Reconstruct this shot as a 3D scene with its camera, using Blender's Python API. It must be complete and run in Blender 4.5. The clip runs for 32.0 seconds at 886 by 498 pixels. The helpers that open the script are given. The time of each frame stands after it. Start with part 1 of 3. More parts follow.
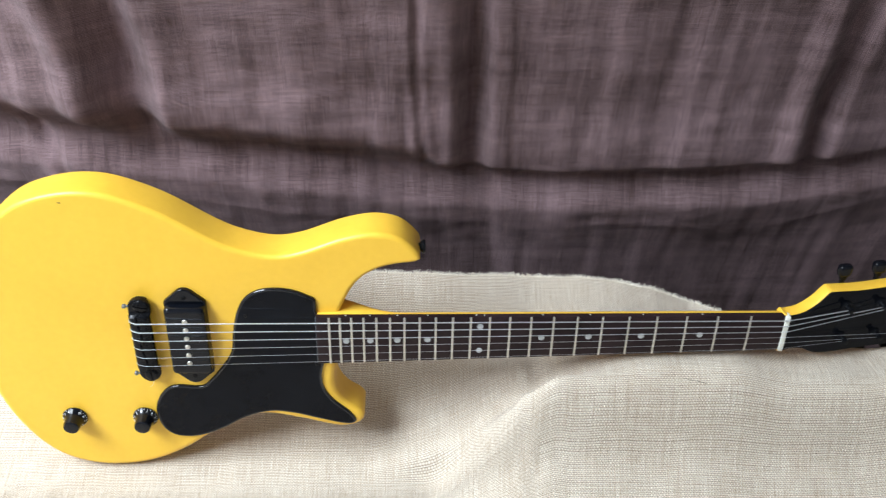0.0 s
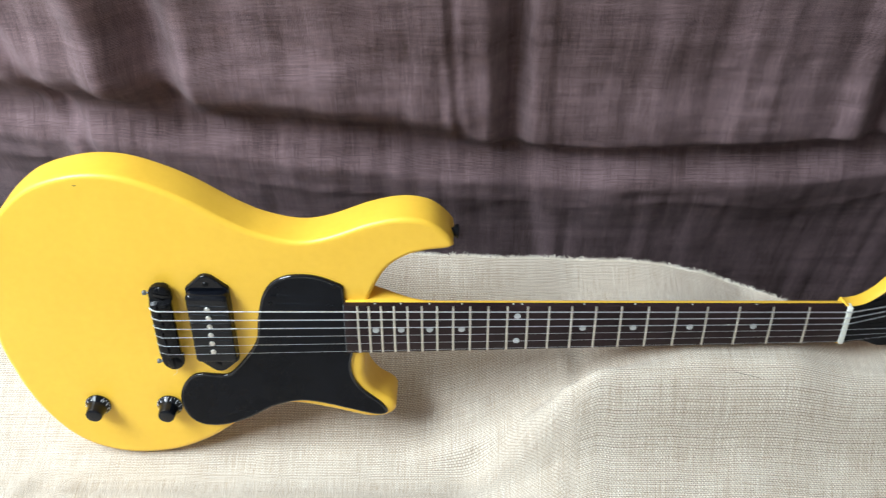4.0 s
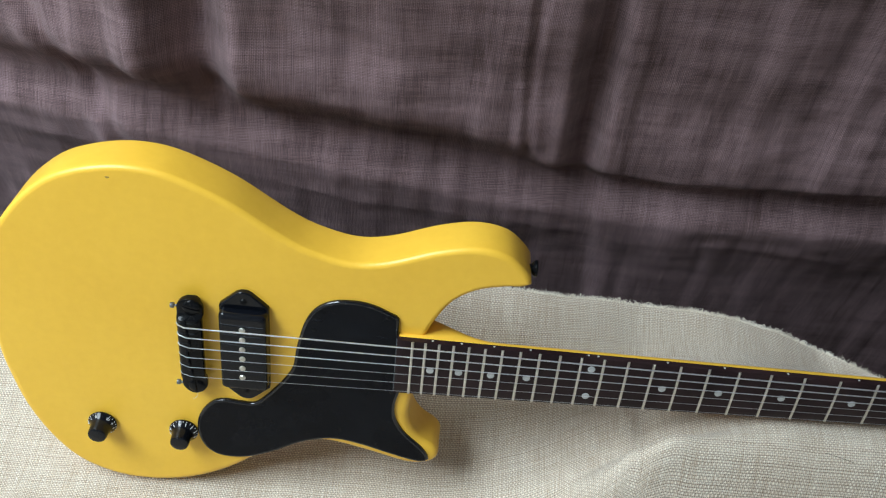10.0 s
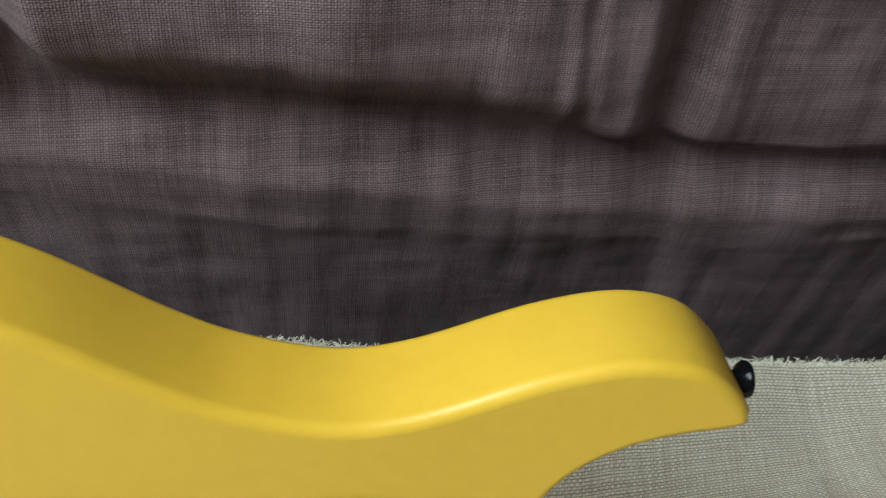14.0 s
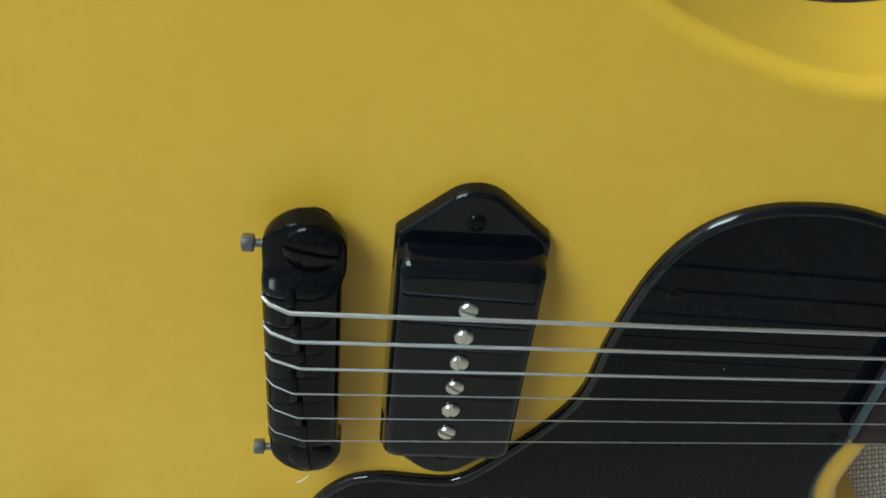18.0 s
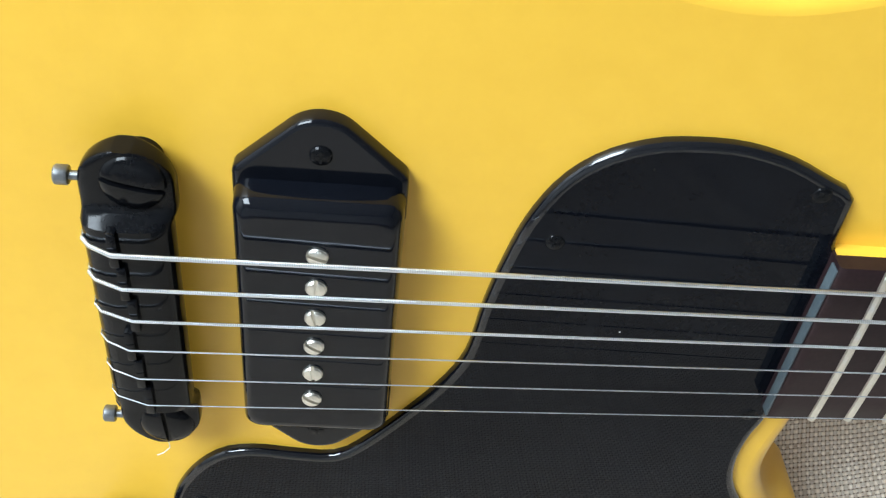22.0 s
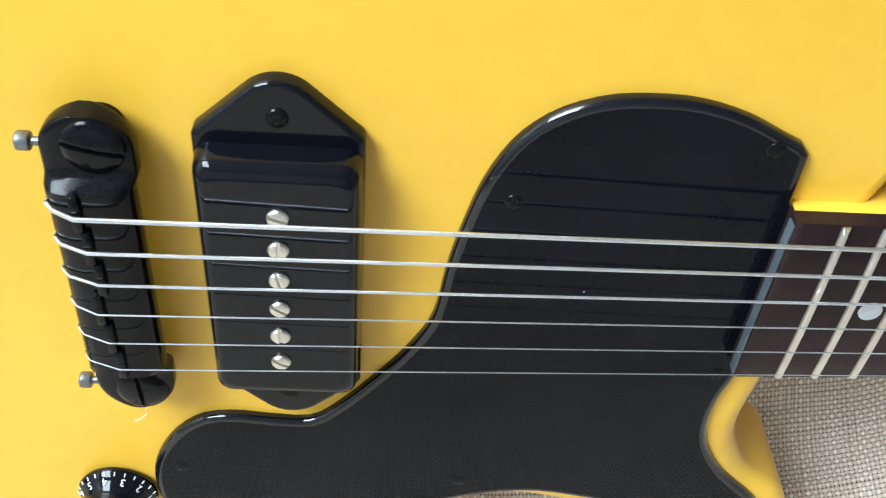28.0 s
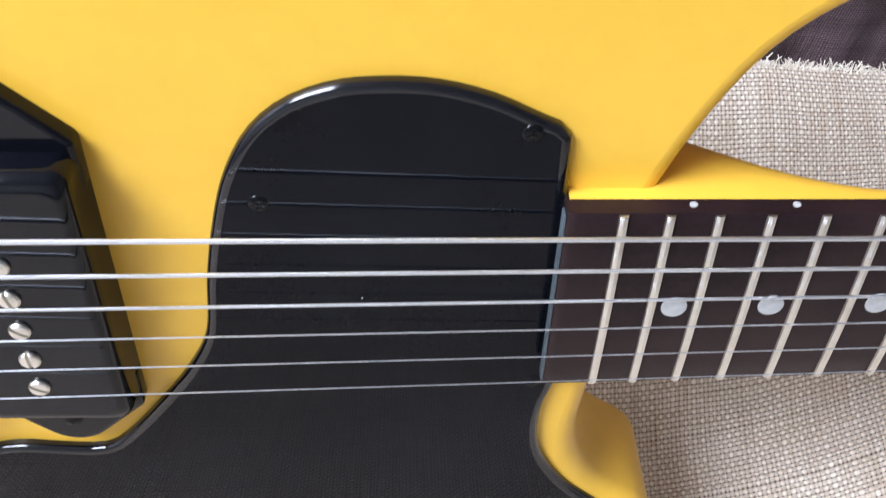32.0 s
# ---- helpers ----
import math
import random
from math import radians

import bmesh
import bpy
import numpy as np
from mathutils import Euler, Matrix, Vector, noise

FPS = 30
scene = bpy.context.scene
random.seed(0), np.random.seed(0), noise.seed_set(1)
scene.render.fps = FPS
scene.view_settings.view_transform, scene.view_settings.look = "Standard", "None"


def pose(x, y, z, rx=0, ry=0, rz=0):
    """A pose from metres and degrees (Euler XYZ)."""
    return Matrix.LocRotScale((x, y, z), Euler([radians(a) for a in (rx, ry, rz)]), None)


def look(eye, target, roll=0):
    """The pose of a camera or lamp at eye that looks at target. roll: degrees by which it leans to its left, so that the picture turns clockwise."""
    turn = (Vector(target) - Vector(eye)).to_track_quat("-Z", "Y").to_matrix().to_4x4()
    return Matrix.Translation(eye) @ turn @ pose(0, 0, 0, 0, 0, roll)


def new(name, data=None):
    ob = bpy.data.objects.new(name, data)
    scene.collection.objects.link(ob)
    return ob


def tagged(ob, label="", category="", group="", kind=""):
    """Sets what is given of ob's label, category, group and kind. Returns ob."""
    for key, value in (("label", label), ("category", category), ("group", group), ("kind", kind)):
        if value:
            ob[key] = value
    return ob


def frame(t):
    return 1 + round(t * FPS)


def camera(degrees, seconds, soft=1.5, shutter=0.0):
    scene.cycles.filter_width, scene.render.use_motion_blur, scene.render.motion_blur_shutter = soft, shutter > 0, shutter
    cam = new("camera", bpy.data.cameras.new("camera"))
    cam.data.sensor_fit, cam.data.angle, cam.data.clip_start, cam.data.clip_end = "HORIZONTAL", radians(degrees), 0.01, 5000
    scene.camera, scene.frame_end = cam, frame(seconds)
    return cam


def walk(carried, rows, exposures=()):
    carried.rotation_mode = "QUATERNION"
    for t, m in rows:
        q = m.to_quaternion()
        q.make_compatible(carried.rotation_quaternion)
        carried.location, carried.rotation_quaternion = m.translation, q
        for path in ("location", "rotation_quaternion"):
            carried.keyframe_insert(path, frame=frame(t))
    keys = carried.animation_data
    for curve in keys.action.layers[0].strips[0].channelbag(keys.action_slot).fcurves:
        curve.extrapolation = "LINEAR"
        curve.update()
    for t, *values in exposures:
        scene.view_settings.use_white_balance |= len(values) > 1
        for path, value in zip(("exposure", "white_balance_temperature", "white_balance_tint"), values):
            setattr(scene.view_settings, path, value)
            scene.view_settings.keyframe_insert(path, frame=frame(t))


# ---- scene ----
# The guitar's own frame: x along the strings from bridge to nut, y into the body, z across towards the bass side.
cam = camera(48.0, 32.0, soft=1.2, shutter=0.4)
RECLINE = 18.0
LIFT = 0.184
G = pose(0, 0, LIFT, -RECLINE, 0, 0)
PATH = [
    (0.0, (0.2545, -0.7702, 0.6106), (0.3258, 0.8969, -0.4920), 1.47),
    (0.5, (0.2642, -0.7714, 0.6084), (0.4029, 0.8950, -0.4888), 1.94),
    (1.0, (0.2833, -0.7660, 0.6114), (0.4705, 0.8887, -0.4962), 1.69),
    (1.5, (0.2915, -0.7646, 0.6122), (0.5712, 0.8634, -0.5153), 2.32),
    (2.0, (0.2852, -0.7570, 0.6097), (0.5806, 0.8595, -0.5304), 2.21),
    (2.5, (0.2802, -0.7470, 0.6072), (0.5170, 0.8726, -0.5421), 1.41),
    (3.0, (0.2853, -0.7345, 0.6129), (0.4146, 0.8866, -0.5513), -0.07),
    (3.5, (0.2802, -0.7147, 0.5974), (0.3392, 0.9186, -0.5553), -0.46),
    (4.0, (0.2682, -0.7136, 0.5952), (0.2431, 0.9139, -0.5670), -0.20),
    (4.5, (0.2536, -0.6980, 0.5933), (0.1801, 0.9280, -0.5690), 0.91),
    (6.5, (0.2407, -0.6643, 0.5584), (0.2200, 0.9441, -0.6302), 2.81),
    (7.0, (0.2180, -0.6234, 0.5572), (0.1716, 0.9587, -0.6655), 2.43),
    (7.5, (0.2326, -0.6403, 0.5641), (0.1653, 0.9353, -0.6660), 2.01),
    (8.0, (0.2397, -0.6484, 0.5654), (0.1555, 0.9534, -0.6293), 1.26),
    (8.5, (0.2226, -0.6417, 0.5656), (0.1214, 0.9677, -0.6174), 1.08),
    (9.0, (0.1940, -0.6060, 0.5533), (0.1250, 1.0147, -0.6165), 2.69),
    (9.5, (0.1828, -0.6004, 0.5508), (0.1981, 1.0318, -0.6049), 5.42),
    (10.0, (0.1878, -0.6156, 0.5490), (0.2079, 1.0189, -0.6034), 6.05),
    (10.5, (0.1754, -0.6052, 0.5475), (0.2043, 1.0282, -0.6063), 6.53),
    (11.0, (0.1534, -0.5718, 0.5310), (0.1301, 1.0969, -0.5713), 5.84),
    (11.5, (0.1313, -0.5251, 0.5062), (0.0943, 1.1750, -0.5465), 6.24),
    (12.0, (0.1171, -0.4471, 0.4655), (0.1602, 1.2496, -0.5924), 7.31),
    (12.5, (0.1111, -0.3676, 0.4296), (0.2985, 1.3040, -0.6523), 8.44),
    (13.0, (0.1122, -0.3074, 0.3903), (0.3336, 1.3602, -0.6915), 9.14),
    (13.5, (0.1208, -0.2447, 0.3516), (0.3962, 1.3737, -0.7907), 6.89),
    (14.0, (0.1194, -0.2212, 0.3333), (0.3716, 1.3588, -0.8667), 5.04),
    (14.5, (0.1034, -0.2009, 0.3252), (0.2835, 1.3615, -0.9103), 3.10),
    (16.5, (0.0250, -0.1714, 0.2596), (0.1778, 1.3473, -1.0327), 6.47),
    (17.0, (0.0226, -0.1810, 0.2400), (0.1821, 1.3445, -1.0435), 6.67),
    (17.5, (0.0209, -0.1835, 0.2203), (0.1723, 1.3119, -1.0992), 6.74),
    (18.0, (0.0156, -0.1912, 0.2073), (0.1712, 1.2893, -1.1283), 6.88),
    (18.5, (0.0168, -0.1946, 0.1994), (0.1543, 1.2616, -1.1647), 6.42),
    (19.0, (0.0163, -0.1952, 0.1944), (0.1446, 1.2529, -1.1792), 6.27),
    (19.5, (0.0168, -0.1958, 0.1939), (0.1471, 1.2529, -1.1788), 6.61),
    (20.0, (0.0218, -0.1960, 0.1967), (0.1544, 1.2634, -1.1644), 6.63),
    (20.5, (0.0202, -0.1963, 0.1970), (0.1644, 1.2719, -1.1534), 6.67),
    (21.0, (0.0247, -0.1912, 0.1959), (0.1736, 1.2838, -1.1465), 7.19),
    (21.5, (0.0444, -0.1835, 0.1840), (0.2029, 1.3039, -1.1435), 7.03),
    (22.0, (0.0547, -0.1810, 0.1811), (0.2004, 1.3038, -1.1509), 7.17),
    (22.5, (0.0623, -0.1828, 0.1832), (0.1834, 1.2935, -1.1606), 6.27),
    (23.0, (0.0566, -0.1880, 0.1857), (0.2041, 1.2925, -1.1508), 7.16),
    (23.5, (0.0510, -0.1905, 0.1868), (0.2147, 1.2993, -1.1374), 7.63),
    (24.0, (0.0533, -0.1911, 0.1856), (0.2141, 1.2911, -1.1475), 7.55),
    (24.5, (0.0540, -0.1891, 0.1849), (0.2045, 1.2764, -1.1677), 7.07),
    (25.0, (0.0542, -0.1888, 0.1817), (0.1972, 1.2696, -1.1793), 6.62),
    (25.5, (0.0575, -0.1887, 0.1855), (0.1982, 1.2632, -1.1829), 6.28),
    (27.5, (0.0526, -0.1899, 0.1780), (0.2230, 1.2832, -1.1640), 7.44),
    (28.0, (0.0679, -0.1880, 0.1796), (0.1853, 1.2804, -1.1731), 5.61),
    (28.5, (0.0937, -0.1791, 0.1802), (0.1379, 1.2730, -1.1944), 2.43),
    (29.0, (0.1278, -0.1688, 0.1827), (0.2439, 1.2618, -1.2102), 2.67),
    (29.5, (0.1579, -0.1568, 0.1810), (0.3132, 1.2740, -1.2078), 2.35),
    (30.0, (0.1601, -0.1605, 0.1904), (0.3303, 1.3147, -1.1493), 2.75),
    (30.5, (0.1480, -0.1664, 0.1937), (0.2675, 1.3486, -1.1065), 1.93),
    (31.0, (0.1400, -0.1694, 0.1904), (0.2217, 1.3539, -1.1031), 1.52),
    (31.5, (0.1356, -0.1706, 0.1796), (0.2149, 1.3336, -1.1361), 1.68),
    (32.0, (0.1313, -0.1732, 0.1674), (0.2080, 1.3034, -1.1794), 2.14),
]
EXPOSURES = [(0.0, 0.06, 6450, 10), (2.0, 0.22, 6450, 10), (3.0, 0.2, 6400, 9), (4.5, -0.08, 6450, 7), (7.0, -0.38, 6350, 5), (8.0, -0.45, 6350, 5), (9.0, -0.48, 6350, 5), (10.0, -0.48, 6350, 5), (12.0, -0.52, 6350, 4), (13.0, -0.3, 6350, 1), (14.0, -0.68, 6500, -5),
             (14.5, -0.8, 6500, -4), (16.5, -1.4, 6250, -6), (17.5, -1.35, 6250, -6), (18.5, -0.53, 6250, 3), (19.0, -0.33, 6250, 7), (20.5, -0.2, 6250, 8), (22.0, 0.0, 6250, 7), (25.0, 0.15, 6250, 6), (28.5, 0.14, 6250, 8), (30.0, -0.12, 6250, 12), (31.0, -0.62, 6250, 13), (32.0, 0.15, 6250, 20)]
walk(cam, [(t, G @ look(eye, target, roll)) for t, eye, target, roll in PATH], EXPOSURES)

# ---- light ----
world = bpy.data.worlds.new("world")
scene.world = world
world.use_nodes = True
sky = world.node_tree.nodes.new("ShaderNodeTexSky")
sky.sky_type, sky.sun_disc = "NISHITA", False
sky.sun_elevation, sky.sun_rotation = radians(40), radians(200)
world.node_tree.links.new(sky.outputs[0], world.node_tree.nodes["Background"].inputs[0])
world.node_tree.nodes["Background"].inputs[1].default_value = 0.12

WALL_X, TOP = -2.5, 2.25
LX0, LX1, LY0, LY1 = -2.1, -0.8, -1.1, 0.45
# the daylight's source is out of view; this rooflight lamp is assumed for it
lamp = bpy.data.lights.new("assumed_rooflight", "AREA")
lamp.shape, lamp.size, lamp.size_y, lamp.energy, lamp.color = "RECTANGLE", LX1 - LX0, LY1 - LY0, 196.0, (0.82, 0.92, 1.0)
light = new("assumed_rooflight", lamp)
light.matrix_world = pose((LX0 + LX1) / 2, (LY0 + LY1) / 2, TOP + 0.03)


# ---- materials ----
def nodes_of(name):
    m = bpy.data.materials.new(name)
    m.use_nodes = True
    t = m.node_tree
    return m, t, t.nodes["Principled BSDF"]


def add(t, kind, **values):
    n = t.nodes.new("ShaderNode" + kind)
    for key, v in values.items():
        if key == "op":
            n.operation = v
        elif key == "mix":
            n.data_type = v
        else:
            n.inputs[key.replace("_", " ")].default_value = v
    return n


def math_node(t, op, a, b=None):
    n = t.nodes.new("ShaderNodeMath")
    n.operation = op
    for i, v in enumerate((a, b)):
        if v is None:
            continue
        if isinstance(v, (int, float)):
            n.inputs[i].default_value = v
        else:
            t.links.new(v, n.inputs[i])
    return n.outputs[0]


def ramp(t, fac, stops):
    n = t.nodes.new("ShaderNodeValToRGB")
    e = n.color_ramp.elements
    while len(e) < len(stops):
        e.new(0.5)
    for el, (p, c) in zip(e, stops):
        el.position, el.color = p, (*c, 1)
    t.links.new(fac, n.inputs[0])
    return n.outputs[0]


def noise_of(t, scale, detail=4.0, vec=None, rough=0.55):
    n = add(t, "TexNoise", Scale=scale, Detail=detail, Roughness=rough)
    if vec is None:
        vec = t.nodes.new("ShaderNodeTexCoord").outputs["Object"]
    t.links.new(vec, n.inputs["Vector"])
    return n.outputs["Fac"]


def surface(name, c1, c2, rough=0.4, metal=0.0, scale=30.0, fine=400.0, bump=0.02, dist=0.001, coat=0.0, rough_var=0.1, spec=0.5):
    """Two scales of colour change, uneven gloss and a fine relief."""
    m, t, p = nodes_of(name)
    big, small = noise_of(t, scale), noise_of(t, fine, 3.0)
    fac = math_node(t, "ADD", math_node(t, "MULTIPLY", big, 0.65), math_node(t, "MULTIPLY", small, 0.35))
    t.links.new(ramp(t, fac, [(0.36, c1), (0.64, c2)]), p.inputs["Base Color"])
    r = math_node(t, "ADD", math_node(t, "MULTIPLY", big, rough_var), rough - rough_var / 2)
    t.links.new(r, p.inputs["Roughness"])
    p.inputs["Metallic"].default_value = metal
    p.inputs["Coat Weight"].default_value = coat
    p.inputs["Coat Roughness"].default_value = 0.08
    p.inputs["Specular IOR Level"].default_value = spec
    b = add(t, "Bump", Strength=bump, Distance=dist)
    t.links.new(fac, b.inputs["Height"])
    t.links.new(b.outputs[0], p.inputs["Normal"])
    return m


def woven(name, gap, dark, pale, pitch, slub=0.5, bump=0.6, depth=0.0006, rough=0.9, wob=0.6, dim=0.72, bands=0.0, shut=0.12, sheen=0.15, jitter=2.4, relief=0.45, slot=1.0):
    """A plain weave: threads over and under at the pitch, in metres of the UV map, with slubs along both ways and shade
    painted into dips and gaps.
    """
    m, t, p = nodes_of(name)
    uv = t.nodes.new("ShaderNodeTexCoord").outputs["UV"]
    wobble = add(t, "TexNoise", Scale=30.0, Detail=3.0, Roughness=0.5)
    t.links.new(uv, wobble.inputs["Vector"])
    off = t.nodes.new("ShaderNodeVectorMath")
    off.operation = "MULTIPLY_ADD"
    t.links.new(wobble.outputs["Color"], off.inputs[0])
    off.inputs[1].default_value = (pitch * 3 * wob, pitch * 3 * wob, 0)
    t.links.new(uv, off.inputs[2])
    sep = t.nodes.new("ShaderNodeSeparateXYZ")
    t.links.new(off.outputs[0], sep.inputs[0])

    def uneven(axis, seed):
        """The coordinate across the threads, stretched and squeezed from thread to thread."""
        line = t.nodes.new("ShaderNodeCombineXYZ")
        t.links.new(sep.outputs[axis], line.inputs[0])
        line.inputs[1].default_value = seed
        jog = noise_of(t, 0.45 / pitch, 2.0, line.outputs[0], 0.6)
        return math_node(t, "ADD", sep.outputs[axis], math_node(t, "MULTIPLY", math_node(t, "SUBTRACT", jog, 0.5), pitch * jitter))

    across, along = uneven(0, 3.7), uneven(1, 9.1)
    su = math_node(t, "SINE", math_node(t, "MULTIPLY", across, math.pi / pitch))
    sv = math_node(t, "SINE", math_node(t, "MULTIPLY", along, math.pi / pitch))
    gu, gv = math_node(t, "SIGN", su), math_node(t, "SIGN", sv)
    au, av = math_node(t, "POWER", math_node(t, "ABSOLUTE", su), 0.55), math_node(t, "POWER", math_node(t, "ABSOLUTE", sv), 0.5)
    lift_w = math_node(t, "ADD", math_node(t, "MULTIPLY", math_node(t, "MULTIPLY", su, gv), 0.45), 0.55)
    lift_p = math_node(t, "SUBTRACT", 0.55, math_node(t, "MULTIPLY", math_node(t, "MULTIPLY", sv, gu), 0.45))
    weft_h = math_node(t, "MULTIPLY", av, lift_w)
    warp_h = math_node(t, "MULTIPLY", math_node(t, "MULTIPLY", au, lift_p), dim)
    h = math_node(t, "MAXIMUM", weft_h, warp_h)
    over = math_node(t, "GREATER_THAN", weft_h, warp_h)
    under = math_node(t, "SUBTRACT", 1.0, over)

    def streak(sx, sy):
        k = t.nodes.new("ShaderNodeMapping")
        k.inputs["Scale"].default_value = (sx, sy, 1)
        t.links.new(uv, k.inputs[0])
        return noise_of(t, 1.0, 3.0, k.outputs[0], 0.7)

    warp = streak(0.9 / pitch, 30.0)
    weft = streak(30.0, 0.9 / pitch)
    slubs = math_node(t, "ADD", math_node(t, "MULTIPLY", warp, over), math_node(t, "MULTIPLY", weft, under))
    blotch = noise_of(t, 9.0, 4.0, uv)
    tone = math_node(t, "ADD", math_node(t, "MULTIPLY", slubs, slub), math_node(t, "MULTIPLY", blotch, 1.0 - slub))
    if bands:
        wide = math_node(t, "ADD", math_node(t, "MULTIPLY", streak(45.0, 4.0), 0.6), math_node(t, "MULTIPLY", streak(5.0, 40.0), 0.4))
        tone = math_node(t, "ADD", math_node(t, "MULTIPLY", tone, 1.0 - bands), math_node(t, "MULTIPLY", wide, bands))
    thread = ramp(t, tone, [(0.33 + 0.12 * bands, dark), (0.67 - 0.12 * bands, pale)])
    # shade of the weave is put into the colour: dipping threads and gaps darken
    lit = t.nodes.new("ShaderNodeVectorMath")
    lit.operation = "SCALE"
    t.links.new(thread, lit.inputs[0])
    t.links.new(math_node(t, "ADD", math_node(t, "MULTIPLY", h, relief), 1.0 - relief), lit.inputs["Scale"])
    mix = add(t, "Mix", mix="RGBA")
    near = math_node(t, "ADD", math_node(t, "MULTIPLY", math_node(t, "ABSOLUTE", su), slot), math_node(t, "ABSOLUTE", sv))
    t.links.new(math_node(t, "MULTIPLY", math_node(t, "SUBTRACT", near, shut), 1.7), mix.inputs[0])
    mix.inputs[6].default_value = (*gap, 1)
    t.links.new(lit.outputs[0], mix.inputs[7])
    t.links.new(mix.outputs[2], p.inputs["Base Color"])
    p.inputs["Roughness"].default_value = rough
    p.inputs["Specular IOR Level"].default_value = 0.2
    p.inputs["Sheen Weight"].default_value = sheen
    b = add(t, "Bump", Strength=bump, Distance=depth)
    t.links.new(math_node(t, "ADD", h, math_node(t, "MULTIPLY", slubs, 0.8)), b.inputs["Height"])
    t.links.new(b.outputs[0], p.inputs["Normal"])
    return m


YELLOW = surface("yellow_paint", (0.82, 0.475, 0.045), (0.88, 0.528, 0.055), rough=0.36, scale=8, fine=120, bump=0.03, dist=0.0006, spec=0.45)
BLACK = surface("black_gloss_plastic", (0.0025, 0.003, 0.005), (0.005, 0.006, 0.009), rough=0.08, scale=20, fine=600, bump=0.02, dist=0.0003, spec=0.27)
PLATE = surface("black_plate", (0.0025, 0.003, 0.005), (0.005, 0.006, 0.009), rough=0.010, scale=25, fine=900, bump=0.001, dist=0.0001, rough_var=0.008, spec=0.115)
BEVEL = surface("black_buffed_edge", (0.0025, 0.003, 0.005), (0.005, 0.006, 0.009), rough=0.10, scale=40, fine=900, bump=0.02, dist=0.0002, spec=0.6)
BLACK_METAL = surface("black_chrome", (0.0025, 0.0028, 0.0036), (0.006, 0.0065, 0.008), rough=0.15, scale=60, fine=900, bump=0.02, dist=0.0002, spec=0.16)
EBONY = surface("dark_rosewood", (0.012, 0.006, 0.007), (0.028, 0.0145, 0.0155), rough=0.42, scale=25, fine=700, bump=0.12, dist=0.0004, spec=0.2)
NICKEL = surface("nickel", (0.66, 0.64, 0.58), (0.78, 0.76, 0.71), rough=0.33, metal=1.0, scale=200, fine=2000, bump=0.02, dist=0.0002)
# the sky's blue reflection is put into the steel's base colour
STEEL = surface("string_steel", (0.78, 0.83, 0.92), (0.87, 0.92, 0.99), rough=0.30, metal=1.0, scale=300, fine=3000, bump=0.001, dist=0.0001, rough_var=0.02)


def wound_string():
    """Steel with the turns of its winding along x."""
    m, t, p = nodes_of("wound_string")
    sep = t.nodes.new("ShaderNodeSeparateXYZ")
    t.links.new(t.nodes.new("ShaderNodeTexCoord").outputs["Object"], sep.inputs[0])
    turn = math_node(t, "ADD", math_node(t, "MULTIPLY", sep.outputs[0], 2 * math.pi / 0.00052), math_node(t, "MULTIPLY", sep.outputs[2], 900.0))
    h = math_node(t, "ABSOLUTE", math_node(t, "SINE", math_node(t, "MULTIPLY", turn, 0.5)))
    # shade between the turns and the sky's blue are painted into this ramp
    t.links.new(ramp(t, h, [(0.1, (0.48, 0.51, 0.57)), (0.5, (0.87, 0.92, 0.99))]), p.inputs["Base Color"])
    p.inputs["Metallic"].default_value, p.inputs["Roughness"].default_value = 1.0, 0.29
    b = add(t, "Bump", Strength=0.4, Distance=0.0002)
    t.links.new(h, b.inputs["Height"])
    t.links.new(b.outputs[0], p.inputs["Normal"])
    return m


WOUND = wound_string()
PEARL = surface("pearl_dot", (0.40, 0.41, 0.41), (0.54, 0.55, 0.55), rough=0.3, scale=150, fine=700)
BONE = surface("bone_nut", (0.72, 0.72, 0.64), (0.82, 0.82, 0.74), rough=0.4, scale=100, fine=900)
GREY_METAL = surface("grey_metal", (0.16, 0.17, 0.18), (0.26, 0.27, 0.28), rough=0.35, metal=0.8, scale=300, fine=2000)
FADED = surface("faded_print", (0.20, 0.23, 0.19), (0.62, 0.66, 0.58), rough=0.5, scale=260, fine=900)
STAIN = surface("chipped_paint", (0.20, 0.11, 0.02), (0.42, 0.26, 0.04), rough=0.6, scale=500, fine=2000)
PRINT = surface("white_print", (0.75, 0.75, 0.75), (0.82, 0.82, 0.82), rough=0.5)
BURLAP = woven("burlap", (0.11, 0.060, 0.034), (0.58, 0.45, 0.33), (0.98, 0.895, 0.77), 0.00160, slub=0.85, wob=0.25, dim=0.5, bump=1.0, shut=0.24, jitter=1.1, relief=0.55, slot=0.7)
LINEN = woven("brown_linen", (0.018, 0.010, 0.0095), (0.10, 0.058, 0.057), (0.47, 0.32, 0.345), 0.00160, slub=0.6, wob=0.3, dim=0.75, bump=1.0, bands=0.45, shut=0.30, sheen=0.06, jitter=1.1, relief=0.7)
THREAD = surface("burlap_thread", (0.62, 0.55, 0.45), (0.85, 0.80, 0.70), rough=0.9)
SLATE = surface("blue_grey_end", (0.055, 0.075, 0.088), (0.085, 0.108, 0.12), rough=0.45, scale=90, fine=900, bump=0.1)
PLASTER = surface("wall_paint", (0.46, 0.45, 0.435), (0.53, 0.52, 0.505), rough=0.8, scale=3, fine=60, bump=0.1)
FLOOR = surface("floor_boards", (0.045, 0.03, 0.022), (0.075, 0.05, 0.036), rough=0.55, scale=4, fine=80, bump=0.1)
CEILING = surface("ceiling_paint", (0.62, 0.61, 0.60), (0.68, 0.67, 0.66), rough=0.9, scale=3, fine=60)


